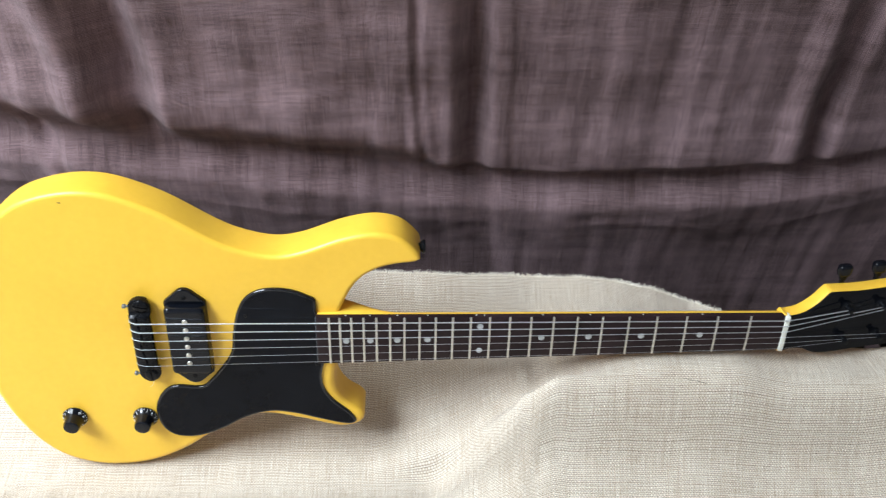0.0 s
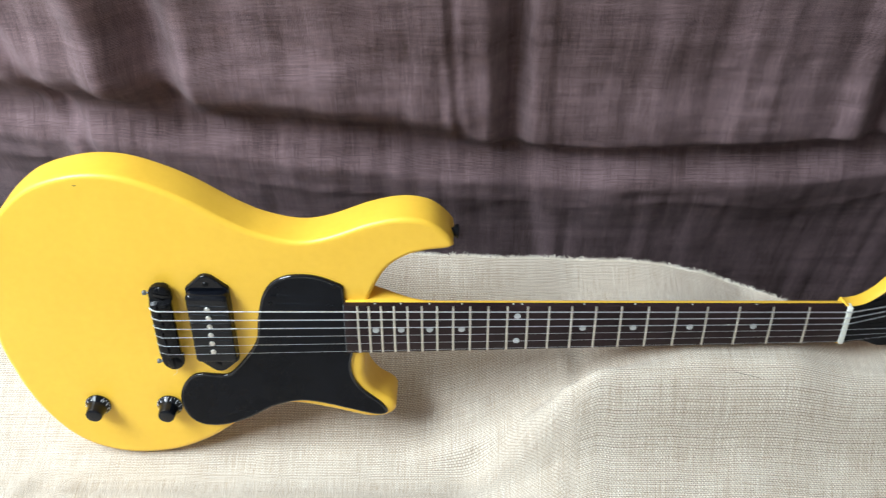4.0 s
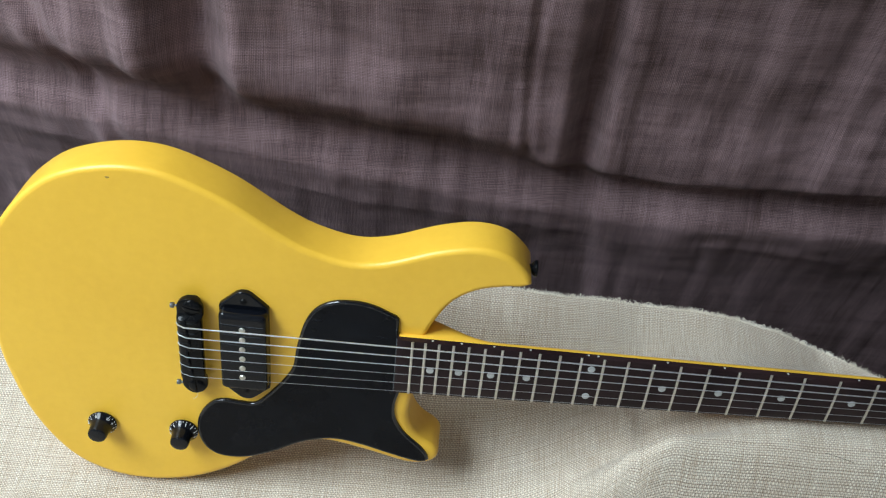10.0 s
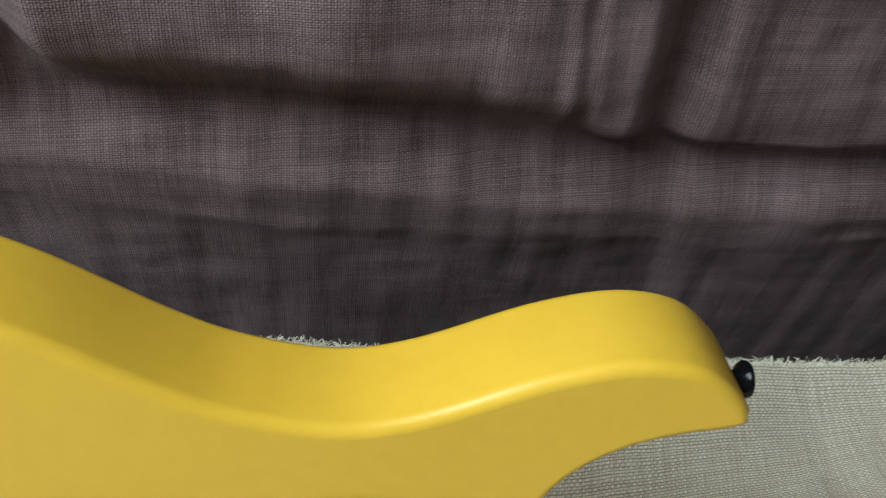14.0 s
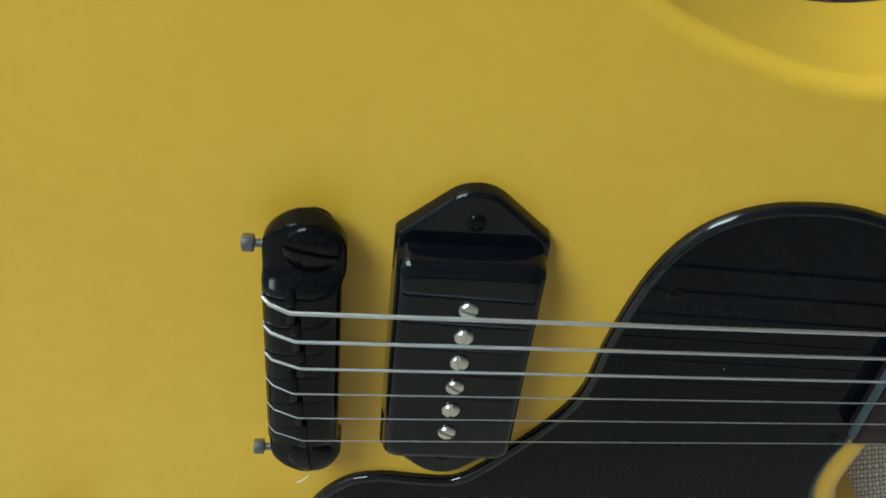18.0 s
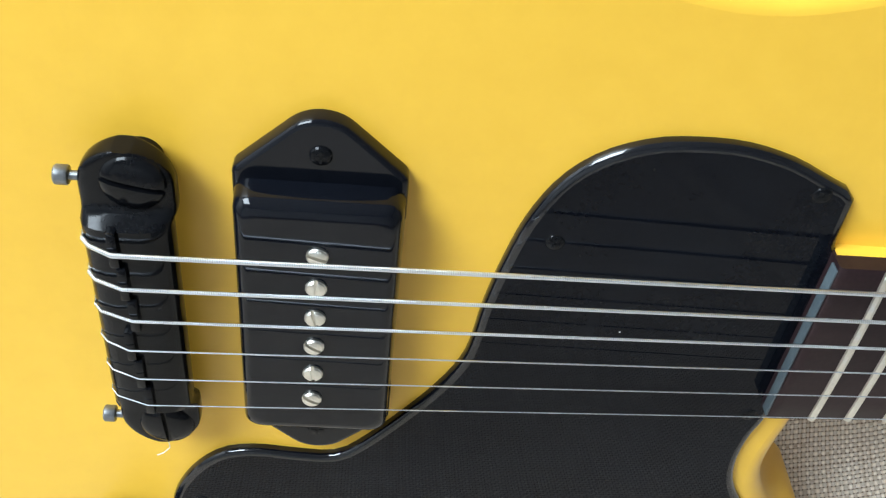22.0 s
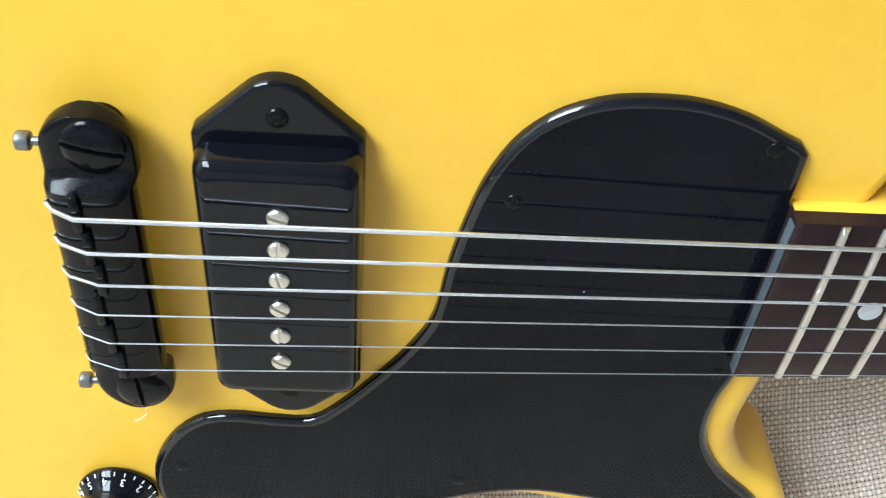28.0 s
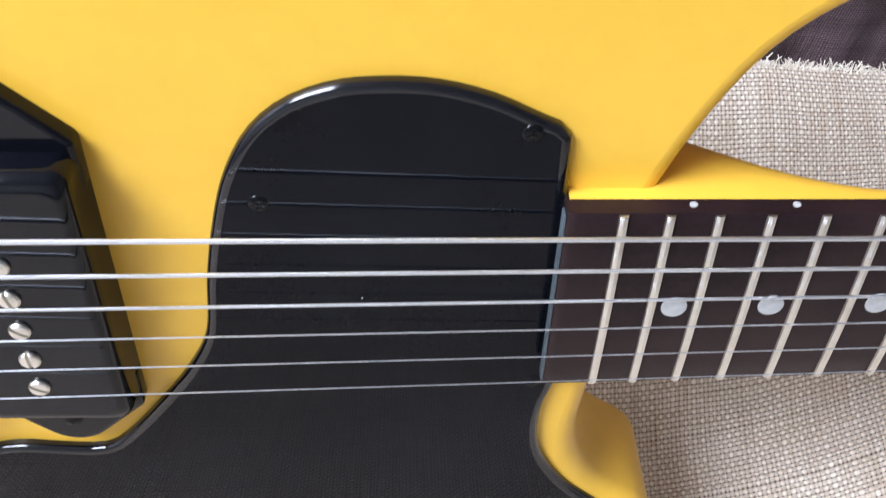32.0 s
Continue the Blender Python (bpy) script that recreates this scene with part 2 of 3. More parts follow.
# ---- mesh tools ----
def finish(bm, name, material, parent=None, label="", smooth=True, sharp=35.0):
    bmesh.ops.recalc_face_normals(bm, faces=bm.faces)
    for f in bm.faces:
        f.smooth = smooth and len(f.verts) <= 4
    if smooth:
        for e in bm.edges:
            if len(e.link_faces) == 2 and e.calc_face_angle(0) > radians(sharp):
                e.smooth = False
    me = bpy.data.meshes.new(name)
    bm.to_mesh(me)
    bm.free()
    me.materials.append(material)
    ob = new(name, me)
    if parent is not None:
        ob.parent = parent
    if label:
        ob["label"] = label
    return ob


def part(name, bm, material, parent, label="", smooth=True, sharp=35.0):
    return finish(bm, name, material, parent, label, smooth, sharp)


def twin(ob, parent, m):
    """Another part on the same mesh."""
    o = new(ob.name.split(".")[0], ob.data)
    o.parent = parent
    o.matrix_basis = m
    for key in ("label",):
        if key in ob:
            o[key] = ob[key]
    return o


def spline(points, n, closed=True):
    """A Catmull-Rom curve through the points, at even steps of its length."""
    p = [np.array(q, float) for q in points]
    dense = []
    count = len(p) if closed else len(p) - 1
    for i in range(count):
        if closed:
            a, b, c, d = p[i - 1], p[i], p[(i + 1) % len(p)], p[(i + 2) % len(p)]
        else:
            a, b, c, d = p[max(i - 1, 0)], p[i], p[i + 1], p[min(i + 2, len(p) - 1)]
        for k in range(16):
            s = k / 16
            dense.append(0.5 * (2 * b + (c - a) * s + (2 * a - 5 * b + 4 * c - d) * s * s + (3 * b - a - 3 * c + d) * s ** 3))
    dense.append(p[0] if closed else p[-1])
    dense = np.array(dense)
    run = np.concatenate([[0], np.cumsum(np.linalg.norm(np.diff(dense, axis=0), axis=1))])
    at = np.linspace(0, run[-1], n + 1 if closed else n)
    if closed:
        at = at[:-1]
    return np.stack([np.interp(at, run, dense[:, j]) for j in range(dense.shape[1])], 1)


def inward(loop):
    """Unit normals of a closed loop of (x, z), to its inside."""
    d = np.roll(loop, -1, 0) - np.roll(loop, 1, 0)
    d /= np.linalg.norm(d, axis=1)[:, None] + 1e-12
    n = np.stack([-d[:, 1], d[:, 0]], 1)
    area = np.sum(loop[:, 0] * np.roll(loop[:, 1], -1) - np.roll(loop[:, 0], -1) * loop[:, 1])
    return n if area > 0 else -n


def loft(rings, cap_first=True, cap_last=True, closed=True):
    bm = bmesh.new()
    rows = [[bm.verts.new(v) for v in ring] for ring in rings]
    k = len(rows[0])
    for a, b in zip(rows, rows[1:]):
        for i in range(k if closed else k - 1):
            j = (i + 1) % k
            bm.faces.new((a[i], a[j], b[j], b[i]))
    if cap_first:
        bm.faces.new(rows[0])
    if cap_last:
        bm.faces.new(rows[-1][::-1])
    return bm


def slab(loop, front, back, r, steps=4, r_back=None):
    """A plate with the outline loop of (x, z), from y = front to y = back, its edges rounded by r."""
    n = inward(loop)
    rb = r if r_back is None else r_back
    rings = []
    for k in range(steps + 1):
        a = math.pi / 2 * k / steps
        q = loop + n * r * (1 - math.sin(a))
        rings.append([(x, front + r * (1 - math.cos(a)), z) for x, z in q])
    for k in range(steps + 1):
        a = math.pi / 2 * k / steps
        q = loop + n * rb * (1 - math.cos(a))
        rings.append([(x, back - rb * (1 - math.sin(a)), z) for x, z in q])
    return loft(rings)


def turned(profile, n=24, axis="y"):
    """A body of revolution round the axis from (radius, place) pairs."""
    rings = []
    for r, h in profile:
        ring = []
        for i in range(n):
            a = 2 * math.pi * i / n
            c, s = r * math.cos(a), r * math.sin(a)
            ring.append({"y": (c, h, s), "x": (h, c, s), "z": (c, s, h)}[axis])
        rings.append(ring)
    return loft(rings)


def tube(points, radius, n=8, twist=0.0):
    pts = [Vector(p) for p in points]
    rings = []
    for i, p in enumerate(pts):
        d = (pts[min(i + 1, len(pts) - 1)] - pts[max(i - 1, 0)]).normalized()
        a = d.cross(Vector((0, 1, 0)))
        a = a.normalized() if a.length > 1e-4 else Vector((1, 0, 0))
        b = d.cross(a).normalized()
        rings.append([p + (a * math.cos(2 * math.pi * k / n) + b * math.sin(2 * math.pi * k / n)) * radius for k in range(n)])
    return loft(rings)


def box(x0, x1, y0, y1, z0, z1, bevel=0.0, seg=2):
    bm = bmesh.new()
    bmesh.ops.create_cube(bm, size=1)
    for v in bm.verts:
        v.co = ((x0 + x1) / 2 + v.co.x * (x1 - x0), (y0 + y1) / 2 + v.co.y * (y1 - y0), (z0 + z1) / 2 + v.co.z * (z1 - z0))
    if bevel:
        bmesh.ops.bevel(bm, geom=bm.edges[:], offset=bevel, segments=seg, profile=0.5, affect="EDGES")
    return bm


def smooth_step(a, b, x):
    s = np.clip((x - a) / (b - a), 0, 1)
    return s * s * (3 - 2 * s)


def ease(a, b, x):
    s = min(max((x - a) / (b - a), 0.0), 1.0)
    return s * s * (3 - 2 * s)


# ---- room ----
# walls and ceiling are unseen, added to close the place round the cloths
X0, X1, Y0, Y1 = WALL_X, 2.4, -2.6, 0.98
LOW, STEP_Y = -0.45, 0.0
tagged(finish(box(X0 - 0.15, X1 + 0.15, Y0 - 0.15, STEP_Y, LOW - 0.12, 0.0), "floor", FLOOR, smooth=False), "brown wooden floor under the cloths", "floor", kind="structure")
tagged(finish(box(X0 - 0.15, X1 + 0.15, STEP_Y, Y1 + 0.15, LOW - 0.12, LOW), "floor_behind", FLOOR, smooth=False), "lower wooden floor behind the hanging cloth", "floor", kind="structure")
tagged(finish(box(X0 - 0.15, X1 + 0.15, Y1, Y1 + 0.15, LOW, TOP), "wall_back", PLASTER, smooth=False), "plain beige wall behind the brown cloth", "wall", kind="structure")
tagged(finish(box(X0 - 0.15, X1 + 0.15, Y0 - 0.15, Y0, 0.0, TOP), "wall_front", PLASTER, smooth=False), "plain beige wall behind the camera", "wall", kind="structure")
tagged(finish(box(X1, X1 + 0.15, Y0, Y1, LOW, TOP), "wall_far", PLASTER, smooth=False), "plain beige side wall", "wall", kind="structure")
tagged(finish(box(X0 - 0.15, X0, Y0, Y1, LOW, TOP), "wall_near", PLASTER, smooth=False), "plain beige side wall under the assumed rooflight", "wall", kind="structure")
# ceiling left open where the assumed rooflight lamp sits
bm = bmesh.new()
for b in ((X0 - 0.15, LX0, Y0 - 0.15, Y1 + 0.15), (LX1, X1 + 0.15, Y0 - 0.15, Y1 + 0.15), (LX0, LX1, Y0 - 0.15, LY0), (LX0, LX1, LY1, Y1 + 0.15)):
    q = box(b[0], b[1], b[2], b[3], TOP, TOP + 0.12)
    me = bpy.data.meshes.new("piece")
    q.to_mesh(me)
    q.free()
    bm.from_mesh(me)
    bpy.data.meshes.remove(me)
tagged(finish(bm, "ceiling", CEILING, smooth=False), "plain pale ceiling, out of view, with an assumed rooflight opening", "ceiling", kind="structure")

# ---- cloths ----
SLOPE = math.tan(radians(RECLINE))


def floor_z(y):
    """Height of the flat ground in the guitar's frame."""
    return -0.181 + SLOPE * (y - 0.02)


EDGE_X = [-0.9, -0.3, 0.0, 0.10, 0.16, 0.22, 0.37, 0.48, 0.54, 0.59, 0.635, 0.69, 0.75, 1.3]
EDGE_Y = [0.17, 0.17, 0.17, 0.17, 0.17, 0.17, 0.17, 0.17, 0.17, 0.17, 0.15, 0.10, 0.07, 0.06]
EDGE_Z = [-0.058, -0.055, -0.034, -0.025, -0.036, -0.046, -0.047, -0.056, -0.071, -0.090, -0.095, -0.088, -0.080, -0.090]
RIDGE_Y = [-0.90, -0.20, -0.12, -0.075, -0.050, -0.041, -0.037, -0.033, -0.028, -0.021, -0.012, 0.015, 0.05, 0.09, 0.13, 0.2]
RIDGE_Z = [0.0, 0.003, 0.020, 0.046, 0.068, 0.084, 0.105, 0.127, 0.144, 0.152, 0.155, 0.148, 0.140, 0.115, 0.080, 0.0]


def softened(xs, ys, sigma):
    """The line through the points, sampled finely and smoothed."""
    at = np.arange(xs[0], xs[-1], 0.0005)
    k = np.exp(-0.5 * (np.arange(-60, 61) * 0.0005 / sigma) ** 2)
    return at, np.convolve(np.pad(np.interp(at, xs, ys), 60, mode="edge"), k / k.sum(), mode="valid")


RUN, SHARP_Z = softened(RIDGE_Y, RIDGE_Z, 0.003)
SOFT_Z = softened(RIDGE_Y, RIDGE_Z, 0.010)[1]
SOFT_Z = SOFT_Z + (SHARP_Z - SOFT_Z) * smooth_step(-0.065, -0.045, RUN)


def cloth_grid(name, xs, rows, material, place):
    """A sheet from place(x, s), with its UV map in metres."""
    n = len(rows)
    verts = np.array([place(x, s) for x in xs for s in rows], float)
    grid = verts.reshape(len(xs), n, 3)
    step = np.linalg.norm(np.diff(grid, axis=1), axis=2)
    across = np.linalg.norm(np.diff(grid[:, ::6], axis=0), axis=2).mean(1)
    v = np.repeat(np.concatenate([[0.0], np.cumsum(step.mean(0))])[None, :], len(xs), 0)
    u = np.repeat(np.concatenate([[0.0], np.cumsum(across)])[:, None], n, 1)
    uv = np.stack([u, v], 2).reshape(-1, 2)
    i, j = np.meshgrid(np.arange(len(xs) - 1), np.arange(n - 1), indexing="ij")
    a = (i * n + j).ravel()
    faces = np.stack([a, a + n, a + n + 1, a + 1], 1)
    me = bpy.data.meshes.new(name)
    me.from_pydata(verts.tolist(), [], faces.tolist())
    me.uv_layers.new(name="UVMap").data.foreach_set("uv", uv[faces.ravel()].astype(np.float32).ravel())
    me.polygons.foreach_set("use_smooth", np.ones(len(faces), bool))
    me.update()
    me.materials.append(material)
    ob = new(name, me)
    return ob


def burlap_at(x, y):
    rise = ease(0.20, 0.50, x)
    rise += (ease(0.27, 0.41, x) - rise) * ease(0.01, -0.02, y)
    ridge = rise * (1 - 0.085 * ease(0.58, 0.66, x) + 0.07 * ease(0.71, 0.79, x) - 0.10 * ease(0.84, 0.98, x))
    ey, edge = float(np.interp(x, EDGE_X, EDGE_Y)), float(np.interp(x, EDGE_X, EDGE_Z))
    if y > -0.02:
        y = -0.02 + (y + 0.02) * (ey + 0.02) / 0.22
    base = floor_z(y)
    fall = ease(0.3 * ey, ey, y)
    z = base + float(np.interp(y, RUN, SOFT_Z)) * ridge * (1 - fall) + (edge - floor_z(ey)) * fall
    z += 0.004 * noise.noise((x * 6, y * 6, 1.3)) + 0.0022 * noise.noise((x * 19, y * 14, 4.1)) + 0.0008 * noise.noise((x * 45, y * 30, 2.1))
    # a few folds running down towards the front
    front = ease(0.0, -0.06, y)
    for fx, w, d, s in ((0.371, 0.004, 0.0065, 0.10), (0.380, 0.004, -0.0065, 0.10), (0.405, 0.010, 0.0030, 0.10), (0.80, 0.010, 0.008, -0.25), (0.83, 0.012, -0.007, -0.25), (-0.185, 0.008, 0.0065, 0.55), (-0.165, 0.008, -0.005, 0.55), (-0.135, 0.008, 0.005, 0.45)):
        q = math.exp(-((x - fx - s * (y + 0.05)) / w) ** 2)
        z += d * q * (front if fx > 0.5 or fx < 0 else max(front, 0.7 * (1 - fall)))
        y += 0.6 * d * q * front * ridge
    return (x, y, max(z, base - 0.001) + 0.003)


xs = np.linspace(-0.9, 1.3, 276)
ys = np.concatenate([np.linspace(-0.9, -0.36, 22)[:-1], np.linspace(-0.36, -0.08, 34)[:-1], np.linspace(-0.08, -0.03, 46)[:-1], np.linspace(-0.03, 0.2, 52)])
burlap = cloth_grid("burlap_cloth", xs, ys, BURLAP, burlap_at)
burlap.matrix_world = G
slit = [Vector(burlap_at(0.530 + 0.0035 * k, -0.020 - 0.0006 * k)) + Vector((0, 0, 0.0003)) for k in range(8)]
tagged(burlap, "beige burlap cloth with a frayed edge, spread under the guitar", "cloth")


bm = bmesh.new()
rng = random.Random(4)
for k in range(5600):
    x = -0.45 + 1.15 * rng.random()
    p = Vector(burlap_at(x, 0.2 - 0.002 * rng.random()))
    d = Vector((rng.gauss(0, 0.6), 0.15 + 0.3 * rng.random(), 0.55 + 0.5 * rng.random())).normalized()
    n, r = 0.0014 + 0.0050 * rng.random() ** 3, 0.00012 + 0.0002 * rng.random()
    bend = Vector((rng.gauss(0, 0.5), rng.gauss(0, 0.3), -0.4))
    q = [p, p + d * n * 0.5, p + d * n * 0.9 + bend * n * 0.35]
    rings = [[bm.verts.new(c + Vector((r * math.cos(a), r * 0.7 * math.sin(a), r * math.sin(a)))) for a in (0.3, 2.4, 4.5)] for c in q]
    for a, b in zip(rings, rings[1:]):
        for i in range(3):
            bm.faces.new((a[i], a[(i + 1) % 3], b[(i + 1) % 3], b[i]))
    bm.faces.new(rings[-1])
part("slit", tube(slit, 0.00022, 5), FLOOR, burlap, "short dark slit in the weave")
tagged(part("fringe", bm, THREAD, burlap, "pale frayed threads along the edge"), kind="stuff")

def bell(x, c, w):
    return math.exp(-((x - c) / w) ** 2)


VALLEY_X = [-1.0, -0.115, 0.055, 0.174, 0.264, 0.285, 0.301, 0.445, 0.583, 0.686, 0.774, 0.95, 1.4]
VALLEY_Z = [0.096, 0.070, 0.047, 0.032, 0.015, 0.013, 0.011, 0.000, 0.003, 0.007, 0.014, 0.046, 0.080]


def pleat(u, rise, w0, w1, w2, w3):
    """A pressed fold across u: comes forward, falls back over w1 to its valley at 0, comes forward again and levels out."""
    s = lambda a, b: ease(a, b, u)
    return rise * (-0.40 * s(-w1 - w0, -w1) + s(-w1, 0) - 0.80 * s(0, w2) + 0.20 * s(w2, w2 + w3))


def linen_at(x, s):
    """The cloth hangs upright behind the guitar, with folds pressed into it."""
    z = s
    y = 0.2976 - SLOPE * z + 0.06 * max(0.0, x - 0.42) * ease(0.42, 0.52, x)
    y += 0.20 * max(0.0, -0.11 - max(x, -0.40)) * ease(-0.11, -0.20, x)
    sway = 0.005 * noise.noise((z * 9, 2.2, 0.3)) + 0.0015 * noise.noise((z * 40, 1.2, 0.8))
    v = float(np.interp(x, VALLEY_X, VALLEY_Z)) + 0.003 * noise.noise((x * 11, 5.0, 7.0))
    u = z - v
    up = ease(-0.012, 0.040, u)
    low = 1 - ease(-0.018, 0.004, u)
    # pressed fold near the horn, which steps aside under the cross fold
    y += up * pleat(x - 0.337 + 0.03 * z - sway, 0.030, 0.026, 0.034, 0.022, 0.04)
    y += up * pleat(x - 0.380 + 0.04 * z - sway, 0.002, 0.008, 0.008, 0.010, 0.02)
    y += up * pleat(x - 0.274 + 0.05 * z + sway, 0.005, 0.010, 0.008, 0.010, 0.02)
    strip = x + 0.10 * z - sway
    y += low * (0.004 * ease(0.315, 0.352, strip) - 0.006 * ease(0.352, 0.371, strip) + 0.002 * ease(0.376, 0.40, strip))
    # fold over the lower bout
    y += ease(-0.005, 0.04, u) * pleat(x + 0.046 + 0.07 * (z - 0.085) - sway, 0.048, 0.030, 0.062, 0.036, 0.06)
    y += pleat(x + 0.150 + 0.40 * z - sway, 0.010, 0.02, 0.02, 0.02, 0.05)
    y += up * pleat(x - 0.207 - sway * 2, 0.008, 0.03, 0.075, 0.022, 0.03)
    # fold beyond the nut
    y += up * pleat(x - 0.757 + 0.02 * (z - 0.1) - sway, 0.032, 0.030, 0.034, 0.020, 0.05)
    y += up * pleat(x - 0.560 - sway * 2, 0.006, 0.03, 0.06, 0.03, 0.06)
    y += up * pleat(x - 0.468 - sway * 3, 0.0015, 0.02, 0.02, 0.02, 0.04)
    # cross fold, narrower beyond the horn, with a lit roll below it
    k = 1.0 - 0.58 * ease(0.27, 0.30, x)
    y += -0.007 * ease(-0.13, -0.055, u) + 0.030 * ease(-0.050, 0.0, u) - (0.014 + 0.022 * k) * ease(0.0, 0.055 * k, u) + 0.016 * ease(0.055 * k, 0.13, u)
    y += -0.0012 * bell(u, -0.080 + 0.03 * noise.noise((x * 5, 1.0, 2.0)), 0.008)
    # slack and small wrinkles
    y += 0.006 * noise.noise((x * 4, z * 4, 9.0)) + 0.0030 * noise.noise((x * 16, z * 9, 3.0)) + 0.0018 * noise.noise((x * 46, z * 11, 6.0)) + 0.0012 * noise.noise((x * 24, z * 60, 8.0))
    return (x, y, z)


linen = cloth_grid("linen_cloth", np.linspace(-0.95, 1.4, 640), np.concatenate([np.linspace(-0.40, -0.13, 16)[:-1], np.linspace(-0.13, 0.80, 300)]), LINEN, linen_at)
linen.matrix_world = G
tagged(linen, "dark brown linen cloth hung with soft creases as a backdrop", "cloth")

# ---- guitar ----
guitar = new("electric_guitar")
guitar.matrix_world = G
tagged(guitar, "yellow electric guitar with black hardware, lying on beige burlap", "guitar")
SCALE = 0.6285
MENSUR = 0.6247
DEPTH = 0.042

OUTLINE = [(-152, 50), (-143, 84), (-127, 110), (-109, 129.5), (-88, 144.5), (-58, 154.5), (-30, 157), (-3, 152), (35, 135), (76, 108), (100, 96), (129, 89),
           (155, 93), (193, 108), (222, 114), (245, 111), (260, 101), (267, 90), (261, 85), (245, 81), (226, 76), (210, 66), (199, 50), (189, 26),
           (182, 0), (182.6, -30), (182.2, -45), (181.4, -57), (181.8, -68.5), (184.4, -79.5), (189.2, -91), (196, -99.5), (205, -106), (210.5, -114), (208.5, -122), (200, -127.6), (182, -128.5), (146, -116), (114, -109), (90, -114),
           (58, -133), (27, -157), (-6, -174), (-40, -181), (-72, -179), (-102, -166), (-124, -143), (-143, -106), (-154, -61), (-158, -14)]


def on_body(a, b):
    """A point of the body's drawing, in millimetres, in the guitar's frame."""
    x, z = a / 1000, b / 1000
    x += float(np.interp(x, [-0.16, -0.05, 0.10, 0.17, 0.27], [-0.0088, -0.0065, -0.0035, -0.0005, 0.0]))
    z += 0.0032 * float(smooth_step(0.07, 0.085, z)) * (1 - float(smooth_step(0.235, 0.262, x))) + (0.0032 + 0.0030 * float(smooth_step(0.15, 0.20, x))) * float(smooth_step(-0.06, -0.10, z))
    return x, z


def on_guard(a, b):
    """A point of the pickguard's drawing, in millimetres, in the guitar's frame."""
    x, z = a / 1000, b / 1000
    x += float(np.interp(x, [0.0, 0.05, 0.10, 0.14, 0.165], [-0.0030, -0.0042, -0.0044, -0.0028, 0.0]))
    return x, z + (0.0026 + 0.0034 * float(smooth_step(0.05, 0.10, x))) * float(smooth_step(-0.02, -0.06, z))


loop = spline([on_body(a, b) for a, b in OUTLINE], 240)
n = inward(loop)
edge = np.array([0.0046 + 0.0022 * float(smooth_step(-0.03, -0.07, z)) for x, z in loop])
rings = []
for k in range(8):
    a = math.pi / 2 * k / 7
    q = loop + n * (edge * (1 - math.sin(a)))[:, None]
    rings.append([(x, r * (1 - math.cos(a)), z) for (x, z), r in zip(q, edge)])
for k in range(5):
    a = math.pi / 2 * k / 4
    rings.append([(x, DEPTH - 0.0046 * (1 - math.sin(a)), z) for x, z in loop + n * 0.0046 * (1 - math.cos(a))])
part("body", loft(rings), YELLOW, guitar, sharp=60)


def board_y(x):
    return -0.0095 + (x - 0.19) * math.tan(radians(1.5))


def fret_x(n):
    return SCALE - MENSUR * (1 - 2 ** (-n / 12))


def half_width(x):
    return 0.0285 + (0.0215 - 0.0285) * (x - 0.168) / (SCALE - 0.168)


# neck, from the heel to the nut
rings = []
for x in np.concatenate([[0.1678, 0.1720, 0.1750], np.linspace(0.1790, 0.30, 18), np.linspace(0.32, SCALE + 0.008, 16)]):
    heel = float(smooth_step(0.250, 0.180, x))
    d = 0.0150 + 0.0215 * heel
    w = half_width(x) - 0.0002
    y0 = board_y(x) + 0.0055
    ring = []
    for k in range(21):
        a = math.pi * k / 20
        e = 1.0 - 0.70 * heel
        c, s = math.cos(a), math.sin(a)
        ring.append((x, y0 + d * abs(s) ** e, w * math.copysign(abs(c) ** (1.0 - 0.6 * heel), c)))
    rings.append(ring)
part("neck", loft(rings), YELLOW, guitar, sharp=50)

# fretboard with a slight camber
rings = []
for x in np.concatenate([[0.1666, 0.1673], np.linspace(0.169, SCALE - 0.0005, 40)]):
    w, y0 = half_width(x), board_y(x)
    if x < 0.1670:
        y0 += 0.0006
    ring = [(x, y0 + 0.0056, -w), (x, y0 + 0.0008, -w)]
    for k in range(9):
        z = w * (-0.985 + 1.97 * k / 8)
        ring.append((x, y0 + 0.0009 * (z / w) ** 2 - 0.0003, z))
    ring += [(x, y0 + 0.0008, w), (x, y0 + 0.0056, w)]
    rings.append(ring)
board = part("fretboard", loft(rings), EBONY, guitar, "dark rosewood fretboard with dot inlays", sharp=60)
part("end_block", box(0.1668, 0.1790, board_y(0.17) + 0.0054, -0.0010, -0.0278, 0.0278, 0.0003), EBONY, board)
# thin blue-grey plate over the upper part of the board's end
part("end_face", box(0.1659, 0.1665, board_y(0.17) + 0.0008, board_y(0.17) + 0.0040, -0.0274, 0.0274, 0.0001), SLATE, board, "blue-grey end of the fretboard")
for n in range(1, 23):
    x = fret_x(n)
    w = half_width(x) - 0.0004
    pts = [(x, board_y(x) + 0.0009 * (k / 5) ** 2 + 0.0001, w * k / 5) for k in range(-5, 6)]
    part("fret", tube(pts, 0.0013, 8), NICKEL, board)
